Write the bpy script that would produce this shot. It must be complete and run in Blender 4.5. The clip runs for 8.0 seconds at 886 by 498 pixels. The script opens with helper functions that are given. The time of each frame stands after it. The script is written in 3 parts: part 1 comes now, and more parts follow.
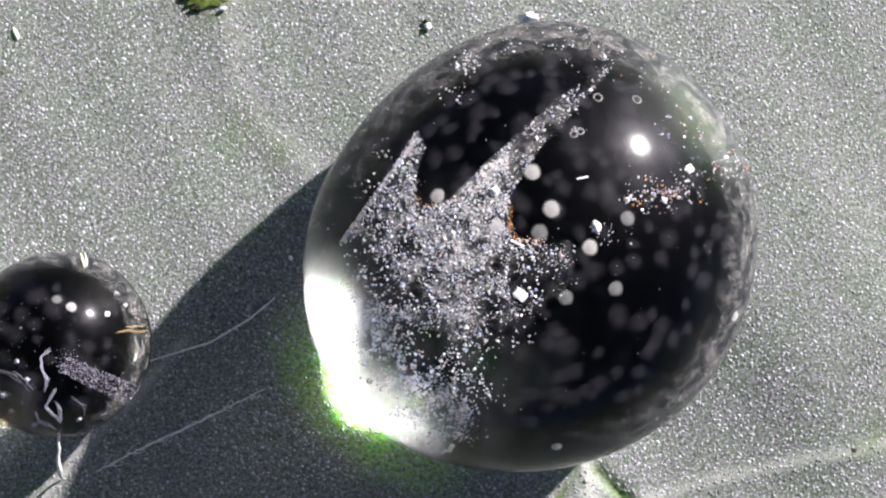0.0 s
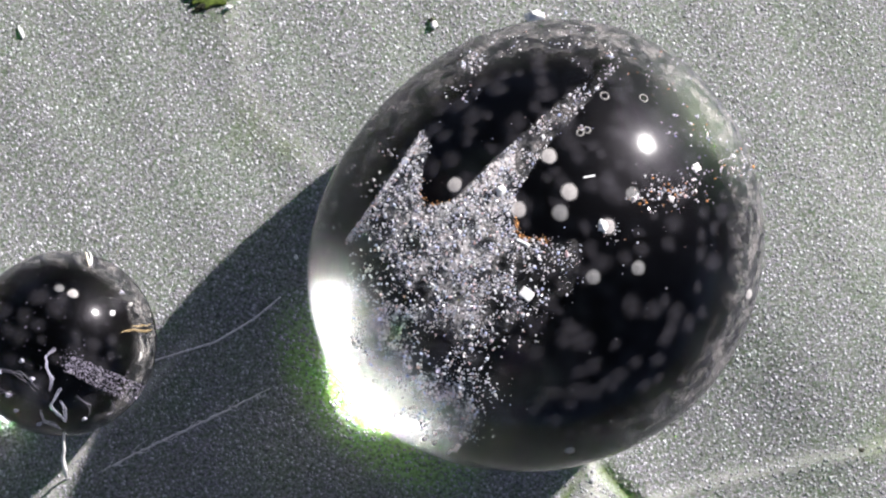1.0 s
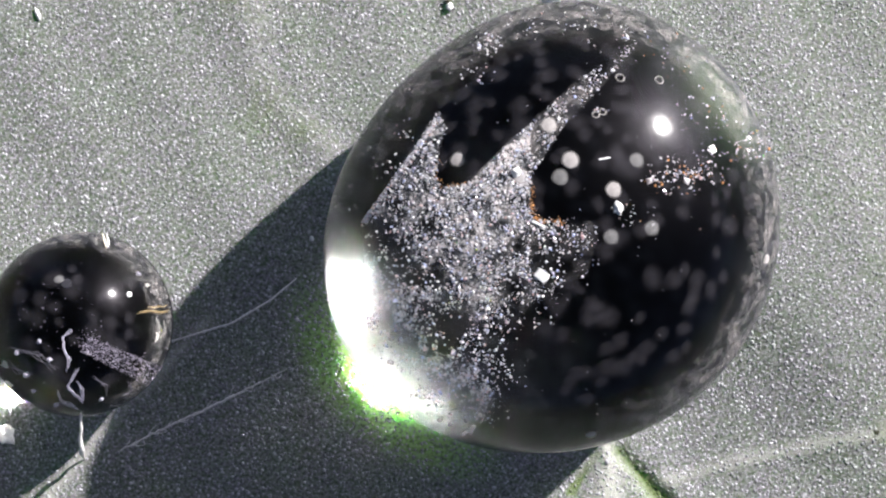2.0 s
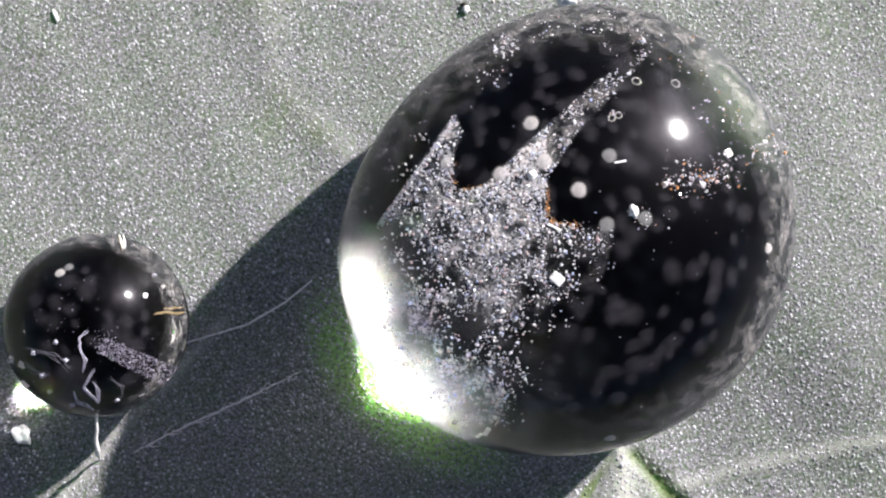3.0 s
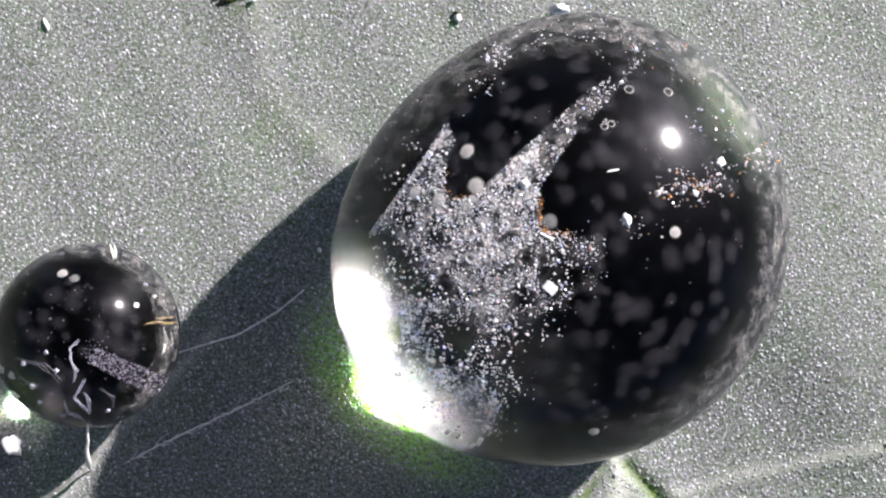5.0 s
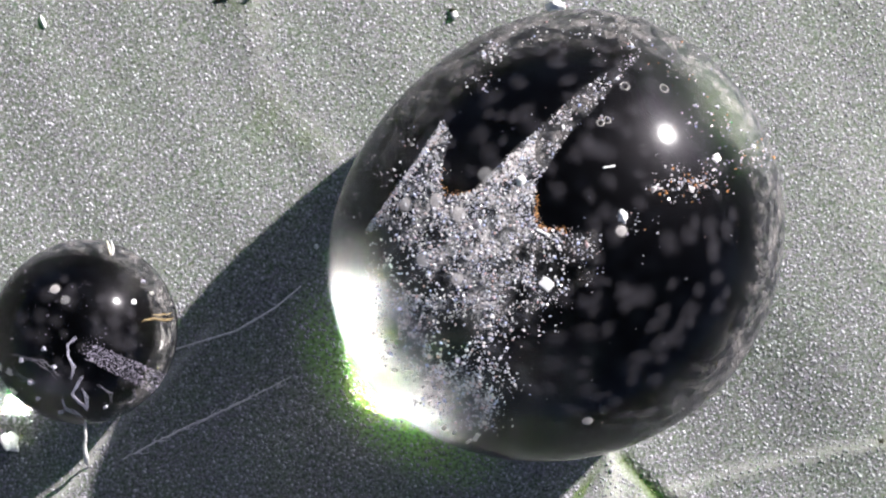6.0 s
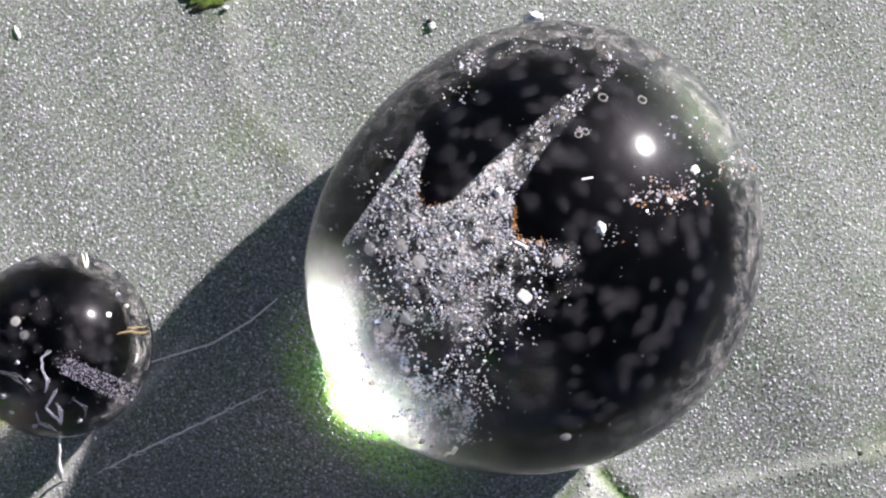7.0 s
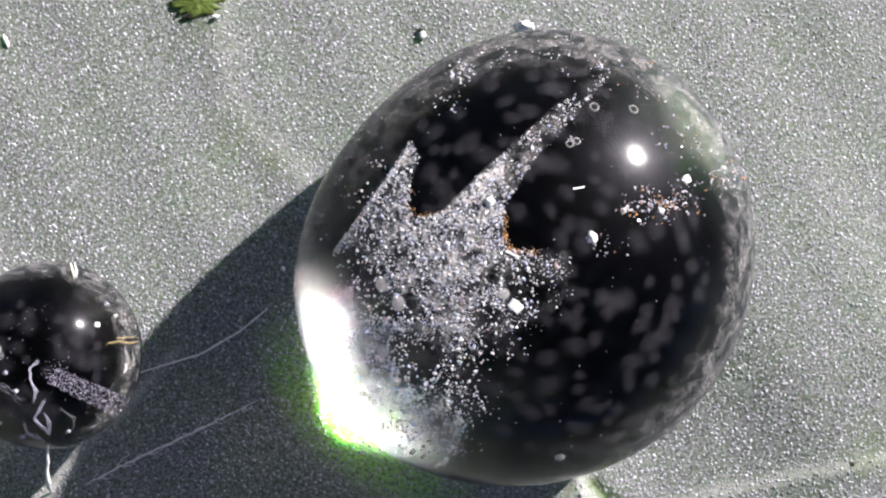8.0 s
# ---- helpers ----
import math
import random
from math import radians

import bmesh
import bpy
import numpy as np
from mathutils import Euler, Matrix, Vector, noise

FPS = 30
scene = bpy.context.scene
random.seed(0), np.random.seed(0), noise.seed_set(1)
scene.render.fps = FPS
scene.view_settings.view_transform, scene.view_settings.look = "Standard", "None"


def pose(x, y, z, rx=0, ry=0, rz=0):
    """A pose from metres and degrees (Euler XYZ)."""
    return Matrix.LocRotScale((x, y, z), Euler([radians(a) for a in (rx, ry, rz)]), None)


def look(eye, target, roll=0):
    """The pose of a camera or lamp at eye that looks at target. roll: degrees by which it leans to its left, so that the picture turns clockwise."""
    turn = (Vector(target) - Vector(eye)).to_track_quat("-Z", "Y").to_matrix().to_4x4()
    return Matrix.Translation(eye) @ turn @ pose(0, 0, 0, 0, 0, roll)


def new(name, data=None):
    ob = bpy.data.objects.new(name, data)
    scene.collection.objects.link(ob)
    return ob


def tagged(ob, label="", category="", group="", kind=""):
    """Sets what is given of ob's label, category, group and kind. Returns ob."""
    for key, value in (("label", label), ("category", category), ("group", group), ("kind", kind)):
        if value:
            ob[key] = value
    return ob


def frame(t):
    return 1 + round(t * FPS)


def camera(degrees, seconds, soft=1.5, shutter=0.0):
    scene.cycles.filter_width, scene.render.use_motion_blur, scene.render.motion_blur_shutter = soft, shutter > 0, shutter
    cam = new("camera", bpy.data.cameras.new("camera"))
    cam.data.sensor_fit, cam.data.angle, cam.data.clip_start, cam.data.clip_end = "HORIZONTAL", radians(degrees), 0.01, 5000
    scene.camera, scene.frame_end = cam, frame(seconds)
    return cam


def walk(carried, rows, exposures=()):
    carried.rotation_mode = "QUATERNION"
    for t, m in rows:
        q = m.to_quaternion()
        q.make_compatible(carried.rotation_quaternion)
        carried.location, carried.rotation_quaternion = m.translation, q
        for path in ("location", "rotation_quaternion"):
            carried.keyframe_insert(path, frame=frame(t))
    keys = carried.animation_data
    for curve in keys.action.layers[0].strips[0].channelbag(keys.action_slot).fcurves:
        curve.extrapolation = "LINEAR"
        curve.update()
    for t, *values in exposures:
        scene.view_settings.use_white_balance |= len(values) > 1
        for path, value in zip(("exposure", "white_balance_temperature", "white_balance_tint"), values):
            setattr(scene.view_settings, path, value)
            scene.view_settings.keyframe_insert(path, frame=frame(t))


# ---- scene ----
MM = 0.001
U = 7e-6            # plan unit on the leaf, in metres
DIST = 20.4824 * MM  # height of the lens over the leaf at the start
cam = camera(30, 8.0, soft=2.2)
ROWS = [  # seconds, the point of the leaf aimed at (mm), height (mm), roll
    (0, 0.0000, -0.0000, 20.4815, -0.000),
    (0.5, -0.1640, 0.0901, 20.4427, 0.041),
    (1, -0.0734, -0.0120, 20.4196, -0.002),
    (1.5, -0.2474, -0.1314, 20.4764, -0.018),
    (1.7, -0.2464, -0.2377, 20.4637, 0.014),
    (2.8, -0.4252, -0.2291, 20.4448, 0.230),
    (3, -0.4575, -0.2042, 20.4732, 0.294),
    (3.5, -0.3859, -0.1634, 20.4229, 0.267),
    (4, -0.2601, -0.1267, 20.4056, 0.162),
    (4.5, -0.3644, -0.0743, 20.3862, 0.218),
    (6, -0.3210, -0.1374, 20.4542, 0.136),
    (6.5, -0.1519, -0.0685, 20.3364, 0.008),
    (7, -0.0434, 0.0118, 20.3485, 0.103),
    (7.5, 0.0883, 0.1874, 20.2925, 0.101),
    (8, 0.0702, 0.1324, 20.2649, 0.125),
]
walk(cam, [(t, pose(0, 0, z * MM, math.degrees(math.atan2(y, z)), -math.degrees(math.atan2(x, z)), roll)) for t, x, y, z, roll in ROWS])

# ---- light ----
SUN_AZ = math.atan2(0.66, 0.75)
SUN_EL = radians(29)
to_sun = Vector((math.cos(SUN_EL) * math.cos(SUN_AZ), math.cos(SUN_EL) * math.sin(SUN_AZ), math.sin(SUN_EL)))
world = bpy.data.worlds.new("sky")
scene.world = world
world.use_nodes = True
wn = world.node_tree
sky = wn.nodes.new("ShaderNodeTexSky")
sky.sky_type = "NISHITA"
sky.sun_disc = False
sky.air_density, sky.dust_density, sky.altitude = 0.22, 1.3, 500
sky.sun_elevation = SUN_EL
sky.sun_rotation = math.pi / 2 - SUN_AZ
wn.links.new(sky.outputs[0], wn.nodes["Background"].inputs[0])
wn.nodes["Background"].inputs[1].default_value = 0.068
sun_data = bpy.data.lights.new("sun", "SUN")
sun_data.energy = 5.0
sun_data.angle = radians(1.2)
sun_data.color = (1.0, 0.955, 0.95)
sun = new("sun", sun_data)
sun.matrix_world = look(to_sun * 0.3, (0, 0, 0))
scene.view_settings.exposure = 0.97
scene.cycles.blur_glossy = 0.0
scene.cycles.sample_clamp_indirect = 0.0


# ---- materials ----
def material(name):
    m = bpy.data.materials.new(name)
    m.use_nodes = True
    return m, m.node_tree, m.node_tree.nodes["Principled BSDF"]


def node(tree, kind, **values):
    n = tree.nodes.new(kind)
    for key, value in values.items():
        n.inputs[key].default_value = value
    return n


def noise_at(tree, scale, detail=3, rough=0.6):
    co = tree.nodes.new("ShaderNodeTexCoord")
    n = node(tree, "ShaderNodeTexNoise", Scale=scale, Detail=detail, Roughness=rough)
    tree.links.new(co.outputs["Object"], n.inputs["Vector"])
    return n


def ramp(tree, fac, stops):
    r = tree.nodes.new("ShaderNodeValToRGB")
    while len(r.color_ramp.elements) < len(stops):
        r.color_ramp.elements.new(0.5)
    for e, (p, c) in zip(r.color_ramp.elements, stops):
        e.position, e.color = p, (*c, 1)
    tree.links.new(fac, r.inputs[0])
    return r


def mix(tree, fac, a, b, mode="MIX"):
    n = tree.nodes.new("ShaderNodeMix")
    n.data_type, n.blend_type = "RGBA", mode
    for socket, value in ((n.inputs[0], fac), (n.inputs[6], a), (n.inputs[7], b)):
        if isinstance(value, (int, float)):
            socket.default_value = value
        elif isinstance(value, tuple):
            socket.default_value = (*value, 1)
        else:
            tree.links.new(value, socket)
    return n.outputs[2]


def bump(tree, bsdf, height, strength, distance):
    b = node(tree, "ShaderNodeBump", Strength=strength, Distance=distance)
    tree.links.new(height, b.inputs["Height"])
    tree.links.new(b.outputs[0], bsdf.inputs["Normal"])


def plain(name, colour, rough=0.5, vary=0.25, scale=40000, metal=0.0):
    m, t, b = material(name)
    n = noise_at(t, scale)
    dark = tuple(c * (1 - vary) for c in colour)
    light = tuple(min(1, c * (1 + vary)) for c in colour)
    r = ramp(t, n.outputs["Fac"], [(0.3, dark), (0.7, light)])
    t.links.new(r.outputs[0], b.inputs["Base Color"])
    b.inputs["Roughness"].default_value = rough
    b.inputs["Metallic"].default_value = metal
    bump(t, b, n.outputs["Fac"], 0.3, 4e-6)
    return m


def wet_shaded(t, dry):
    """Under the drops the wet skin turns dark and mottled, with shade painted in."""
    wet_shade = t.nodes.new("ShaderNodeAttribute")
    wet_shade.attribute_name = "wet_shade"
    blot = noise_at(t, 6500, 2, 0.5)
    wet_dark = ramp(t, blot.outputs["Fac"], [(0.46, (0.004, 0.004, 0.0038)), (0.58, (0.011, 0.011, 0.0108)), (0.68, (0.042, 0.041, 0.044))]).outputs[0]
    return mix(t, wet_shade.outputs["Fac"], dry, wet_dark)


def tinted(t, colour, balance=(1, 1, 1)):
    """Broad drifts of greener and greyer wax over the leaf."""
    broad = noise_at(t, 900, 3, 0.6)
    tint = ramp(t, broad.outputs["Fac"], [(0.35, (0.96, 1.0, 0.97)), (0.5, (1, 0.99, 1.03)), (0.65, (1.03, 1.0, 1.08))]).outputs[0]
    return mix(t, 1.0, mix(t, 1.0, colour, tint, "MULTIPLY"), balance, "MULTIPLY")


def attribute_of(t, name):
    n = t.nodes.new("ShaderNodeAttribute")
    n.attribute_name = name
    return n.outputs["Fac"]


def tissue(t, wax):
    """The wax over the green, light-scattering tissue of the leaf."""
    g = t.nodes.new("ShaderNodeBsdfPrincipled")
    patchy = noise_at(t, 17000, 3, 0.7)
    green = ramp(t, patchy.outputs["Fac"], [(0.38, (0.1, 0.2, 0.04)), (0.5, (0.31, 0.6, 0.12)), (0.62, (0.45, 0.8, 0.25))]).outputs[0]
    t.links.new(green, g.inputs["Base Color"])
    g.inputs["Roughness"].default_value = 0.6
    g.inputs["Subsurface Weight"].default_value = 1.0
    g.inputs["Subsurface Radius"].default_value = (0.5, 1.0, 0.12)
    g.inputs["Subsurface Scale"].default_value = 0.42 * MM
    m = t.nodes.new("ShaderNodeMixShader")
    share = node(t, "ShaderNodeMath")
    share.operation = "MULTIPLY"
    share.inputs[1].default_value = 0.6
    t.links.new(attribute_of(t, "green_share"), share.inputs[0])
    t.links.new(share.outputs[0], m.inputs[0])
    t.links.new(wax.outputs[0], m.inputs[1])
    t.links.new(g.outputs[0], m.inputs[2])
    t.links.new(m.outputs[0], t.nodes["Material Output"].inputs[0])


def soaked_gloss(t, b, most):
    """Wax under water loses its gloss."""
    g = node(t, "ShaderNodeMapRange", **{"To Min": most, "To Max": 0.0})
    t.links.new(attribute_of(t, "wet_shade"), g.inputs["Value"])
    t.links.new(g.outputs[0], b.inputs["Specular IOR Level"])


def blade_material():
    m, t, b = material("leaf_skin")
    soaked_gloss(t, b, 0.5)
    fine = noise_at(t, 27000, 4, 0.8)
    skin = ramp(t, fine.outputs["Fac"], [(0.36, (0.03, 0.034, 0.03)), (0.48, (0.13, 0.14, 0.135)), (0.58, (0.33, 0.34, 0.335)), (0.7, (0.58, 0.59, 0.58))]).outputs[0]
    skin = tinted(t, skin, (0.91, 0.8, 0.94))
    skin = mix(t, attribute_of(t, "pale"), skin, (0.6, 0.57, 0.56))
    skin = mix(t, attribute_of(t, "bare"), skin, (0.1, 0.145, 0.03))
    t.links.new(wet_shaded(t, skin), b.inputs["Base Color"])
    b.inputs["Roughness"].default_value = 0.55
    bump(t, b, fine.outputs["Fac"], 0.8, 12e-6)
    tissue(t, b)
    return m


def papilla_material():
    m, t, b = material("papilla_wax")
    geo = t.nodes.new("ShaderNodeNewGeometry")
    wax = ramp(t, geo.outputs["Random Per Island"], [(0.0, (0.22, 0.23, 0.225)), (0.5, (0.36, 0.37, 0.365)), (0.8, (0.47, 0.48, 0.475)), (1.0, (0.62, 0.62, 0.62))]).outputs[0]
    wax = mix(t, attribute_of(t, "bare"), tinted(t, wax, (0.93, 0.93, 0.935)), (0.12, 0.17, 0.04))
    t.links.new(wet_shaded(t, wax), b.inputs["Base Color"])
    b.inputs["Roughness"].default_value = 0.6
    soaked_gloss(t, b, 0.14)
    n = noise_at(t, 60000, 2)
    bump(t, b, n.outputs["Fac"], 0.6, 6e-6)
    return m


def water_material():
    m, t, b = material("water")
    t.nodes.remove(b)
    n = noise_at(t, 3600, 2, 0.5)
    relief = node(t, "ShaderNodeBump", Strength=1.0, Distance=2e-6)
    t.links.new(n.outputs["Fac"], relief.inputs["Height"])
    body = node(t, "ShaderNodeBsdfRefraction", Color=(0.98, 1.0, 0.99, 1), Roughness=0.26, IOR=1.333)
    gleam = node(t, "ShaderNodeBsdfGlossy", Roughness=0.11)
    veil = node(t, "ShaderNodeBsdfGlossy", Roughness=0.36, Color=(0.9, 0.86, 1.0, 1))
    edge = node(t, "ShaderNodeFresnel", IOR=1.333)
    for n in (body, gleam, veil, edge):
        t.links.new(relief.outputs[0], n.inputs["Normal"])
    shine = node(t, "ShaderNodeMixShader", Fac=0.18)
    t.links.new(gleam.outputs[0], shine.inputs[1])
    t.links.new(veil.outputs[0], shine.inputs[2])
    whole = t.nodes.new("ShaderNodeMixShader")
    t.links.new(edge.outputs[0], whole.inputs[0])
    t.links.new(body.outputs[0], whole.inputs[1])
    t.links.new(shine.outputs[0], whole.inputs[2])
    t.links.new(whole.outputs[0], t.nodes["Material Output"].inputs[0])
    return m


SKIN, PAPILLA, WATER = blade_material(), papilla_material(), water_material()


def dust_material():
    m, t, b = material("mineral_grain")
    geo = t.nodes.new("ShaderNodeNewGeometry")
    r = ramp(t, geo.outputs["Random Per Island"], [(0.0, (0.35, 0.35, 0.4)), (0.12, (0.75, 0.77, 0.84)), (0.3, (0.88, 0.82, 0.82)), (0.45, (0.85, 0.86, 0.94)), (0.56, (0.8, 0.55, 0.5)), (0.66, (0.55, 0.62, 0.9)), (0.8, (0.92, 0.92, 0.95)), (1.0, (0.97, 0.96, 0.94))])
    t.links.new(r.outputs[0], b.inputs["Base Color"])
    b.inputs["Roughness"].default_value = 0.14
    b.inputs["IOR"].default_value = 1.9
    return m


def thinning(m, most):
    """A clot that is densest in its middle and thins out towards its rim."""
    t = m.node_tree
    k = node(t, "ShaderNodeMath")
    k.operation = "MULTIPLY"
    k.inputs[1].default_value = most
    t.links.new(attribute_of(t, "dense"), k.inputs[0])
    t.links.new(k.outputs[0], t.nodes["Principled BSDF"].inputs["Alpha"])


def backlit(m, share):
    """Lets light that comes out of the water shine on through a pale grain."""
    t = m.node_tree
    b, out = t.nodes["Principled BSDF"], t.nodes["Material Output"]
    glow = t.nodes.new("ShaderNodeBsdfTranslucent")
    source = b.inputs["Base Color"].links[0].from_socket
    t.links.new(source, glow.inputs["Color"])
    both = node(t, "ShaderNodeMixShader", Fac=share)
    t.links.new(b.outputs[0], both.inputs[1])
    t.links.new(glow.outputs[0], both.inputs[2])
    t.links.new(both.outputs[0], out.inputs[0])


DUST = dust_material()
backlit(DUST, 0.3)
# darker dust colour, which paints the dimness seen in the small drop
DIM_DUST = plain("dim_dust", (0.22, 0.2, 0.26), 0.35, 0.6, 90000)
FAINT = plain("faint_rim", (0.6, 0.58, 0.55), 0.4, 0.3)
FAINT.node_tree.nodes["Principled BSDF"].inputs["Alpha"].default_value = 0.32
WISP = plain("milky_wisp", (0.42, 0.4, 0.46), 0.7, 0.3, 12000)
thinning(WISP, 0.045)
WISP.node_tree.nodes["Principled BSDF"].inputs["Specular IOR Level"].default_value = 0.0
SPECK = plain("white_speck", (0.85, 0.83, 0.8), 0.5, 0.1)
GLINT = plain("glint_white", (0.9, 0.88, 0.86), 0.3, 0.1)
backlit(GLINT, 0.6)
MILK = plain("milky_speck", (0.88, 0.83, 0.81), 0.6, 0.15)
thinning(MILK, 0.4)
HAZE = plain("dim_speck", (0.5, 0.5, 0.5), 0.6, 0.2)
thinning(HAZE, 0.3)
FIBRE = plain("pale_fibre", (0.88, 0.82, 0.78), 0.5, 0.3)
CRUMB = plain("white_crumb", (0.85, 0.86, 0.84), 0.45, 0.2)
DARK = plain("dark_crumb", (0.03, 0.032, 0.015), 0.7, 0.6)
MOSS = plain("olive_shred", (0.09, 0.13, 0.02), 0.6, 0.7, 20000)
WARM = plain("warm_fibre", (0.85, 0.66, 0.54), 0.4, 0.5)
AMBER = plain("amber_grain", (0.75, 0.3, 0.1), 0.3, 0.6)


# ---- geometry helpers ----
def spot(u, v, h=0.0):
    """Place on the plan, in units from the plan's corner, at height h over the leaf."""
    k = U * (1 - h / DIST)
    return Vector(((u - 784) * k, (441 - v) * k, h))


def stand(p, n):
    """A pose at p whose z axis is n and whose x axis stays towards the world's x."""
    x = Vector((1, 0, 0))
    x = (x - n * x.dot(n)).normalized()
    y = n.cross(x)
    return Matrix.Translation(p) @ Matrix((x, y, n)).transposed().to_4x4()


def part(name, bm, mat, parent=None, label="", smooth=True):
    me = bpy.data.meshes.new(name)
    bm.to_mesh(me)
    bm.free()
    me.materials.append(mat)
    if smooth:
        for p in me.polygons:
            p.use_smooth = True
    ob = new(name, me)
    ob.parent = parent
    if label:
        tagged(ob, label)
    return ob


# ---- drops ----
class Drop:
    """A sessile water drop: an oblate body with a flattened foot and a slightly uneven outline."""

    def __init__(self, u, v, radius, half, rise, wave):
        self.b, self.he, self.R, self.wave = half, rise, radius, wave
        c = spot(u, v, rise)
        self.x, self.y = c.x, c.y

    def rad(self, th):
        c1, s1, c2, s2, c3, s3 = self.wave
        return self.R * (1 + c1 * np.cos(th) + s1 * np.sin(th) + c2 * np.cos(2 * th) + s2 * np.sin(2 * th) + c3 * np.cos(3 * th) + s3 * np.sin(3 * th))

    def top(self, x, y):
        dx, dy = x - self.x, y - self.y
        q = math.hypot(dx, dy) / float(self.rad(math.atan2(dy, dx)))
        return self.he + self.b * math.sqrt(max(0.0, 1 - q * q))

    def on(self, u, v, depth=0.0):
        """The place on the drop's upper skin under plan units u, v as seen from the lens; depth: below the skin."""
        h = self.he + self.b * 0.7
        for _ in range(12):
            p = spot(u, v, h)
            h = 0.5 * h + 0.5 * (self.top(p.x, p.y) - depth)
        return spot(u, v, h)

    def normal(self, p):
        e = 5e-6
        gx = (self.top(p.x + e, p.y) - self.top(p.x - e, p.y)) / (2 * e)
        gy = (self.top(p.x, p.y + e) - self.top(p.x, p.y - e)) / (2 * e)
        return Vector((-gx, -gy, 1)).normalized()

    def mesh(self, name, foot, bulge, under):
        nt, nl = 160, 96
        verts = [(self.x, self.y, self.he + self.b)]
        for i in range(1, nl):
            phi = math.pi * i / nl
            for k in range(nt):
                th = 2 * math.pi * k / nt
                turn = math.remainder(th - SUN_AZ - math.pi + 0.15, 2 * math.pi)
                side = math.remainder(th - 0.6, 2 * math.pi)
                sag = bulge + (under - bulge) * math.exp(-(turn / 1.2) ** 4) - max(0, bulge - 2.2) * math.exp(-(side / 0.55) ** 2)
                r = float(self.rad(th)) * (math.sin(phi) if phi < math.pi / 2 else (1 - abs(math.cos(phi)) ** sag) ** (1 / sag))
                z = self.he + self.b * math.cos(phi)
                soft = 0.05 * self.b
                z = foot + soft * math.log1p(math.exp(min(40, (z - foot) / soft)))
                verts.append((self.x + r * math.cos(th), self.y + r * math.sin(th), z))
        verts.append((self.x, self.y, foot))
        faces = [(0, 1 + k, 1 + (k + 1) % nt) for k in range(nt)]
        for i in range(nl - 2):
            a, b = 1 + i * nt, 1 + (i + 1) * nt
            faces += [(a + k, b + k, b + (k + 1) % nt, a + (k + 1) % nt) for k in range(nt)]
        a, last = 1 + (nl - 2) * nt, len(verts) - 1
        faces += [(last, a + (k + 1) % nt, a + k) for k in range(nt)]
        me = bpy.data.meshes.new(name)
        me.from_pydata(verts, [], faces)
        me.polygons.foreach_set("use_smooth", np.ones(len(faces), bool))
        me.materials.append(WATER)
        return new(name, me)


BIG = Drop(936, 437, 2.58 * MM, 1.95 * MM, 1.5 * MM, (0.010, -0.016, 0.0035, 0.0455, -0.007, -0.0135))
SMALL = Drop(104, 609, 1.10 * MM, 1.04 * MM, 0.82 * MM, (0, 0, 0.0, 0.01, 0, 0))

# ---- leaf ----
VEINS = [  # broad pale ribs, bare green furrows and one painted sunlit strip: u, v along the line, half width, height, pale, bare
    ([(392, -60), (405, 60), (418, 160), (450, 215), (545, 300), (700, 430), (900, 640), (1030, 815)], 24, 0.016, 0.2, 0.0),
    ([(1036, 828), (1036, 850)], 10, 0.03, 0.75, 0.0),
    ([(1036, 850), (1038, 890), (1040, 990)], 26, 0.05, 0.75, 0.0),
    ([(1058, 836), (1080, 860), (1112, 892), (1165, 950)], 12, -0.09, 0.0, 0.9),
    ([(1020, 838), (1000, 866), (975, 905)], 5, -0.02, 0.0, 0.9),
    ([(1130, 895), (1180, 878), (1250, 860), (1400, 825), (1520, 800), (1640, 770)], 13, 0.034, 0.45, 0.0),
    # pale line painted along the sunlit strip between the two drops' shadows
    ([(20, 950), (75, 880), (130, 815), (200, 740), (330, 600)], 9, 0.012, 0.5, 0.0),
]
PATCHES = [(365, 0, 42, 0.5), (440, 222, 42, 0.5), (485, 262, 24, 0.6), (640, 8, 20, 0.3), (1140, 285, 62, 0.6), (1545, 770, 30, 0.5), (1520, 800, 12, 0.6)]


def line_distance(p, line):
    best = None
    for (x0, y0), (x1, y1) in zip(line, line[1:]):
        a, d = np.array((x0, y0), float), np.array((x1 - x0, y1 - y0), float)
        k = np.clip(((p - a) @ d) / (d @ d), 0, 1)
        q = np.hypot(*(p - a - k[:, None] * d).T)
        best = q if best is None else np.minimum(best, q)
    return best


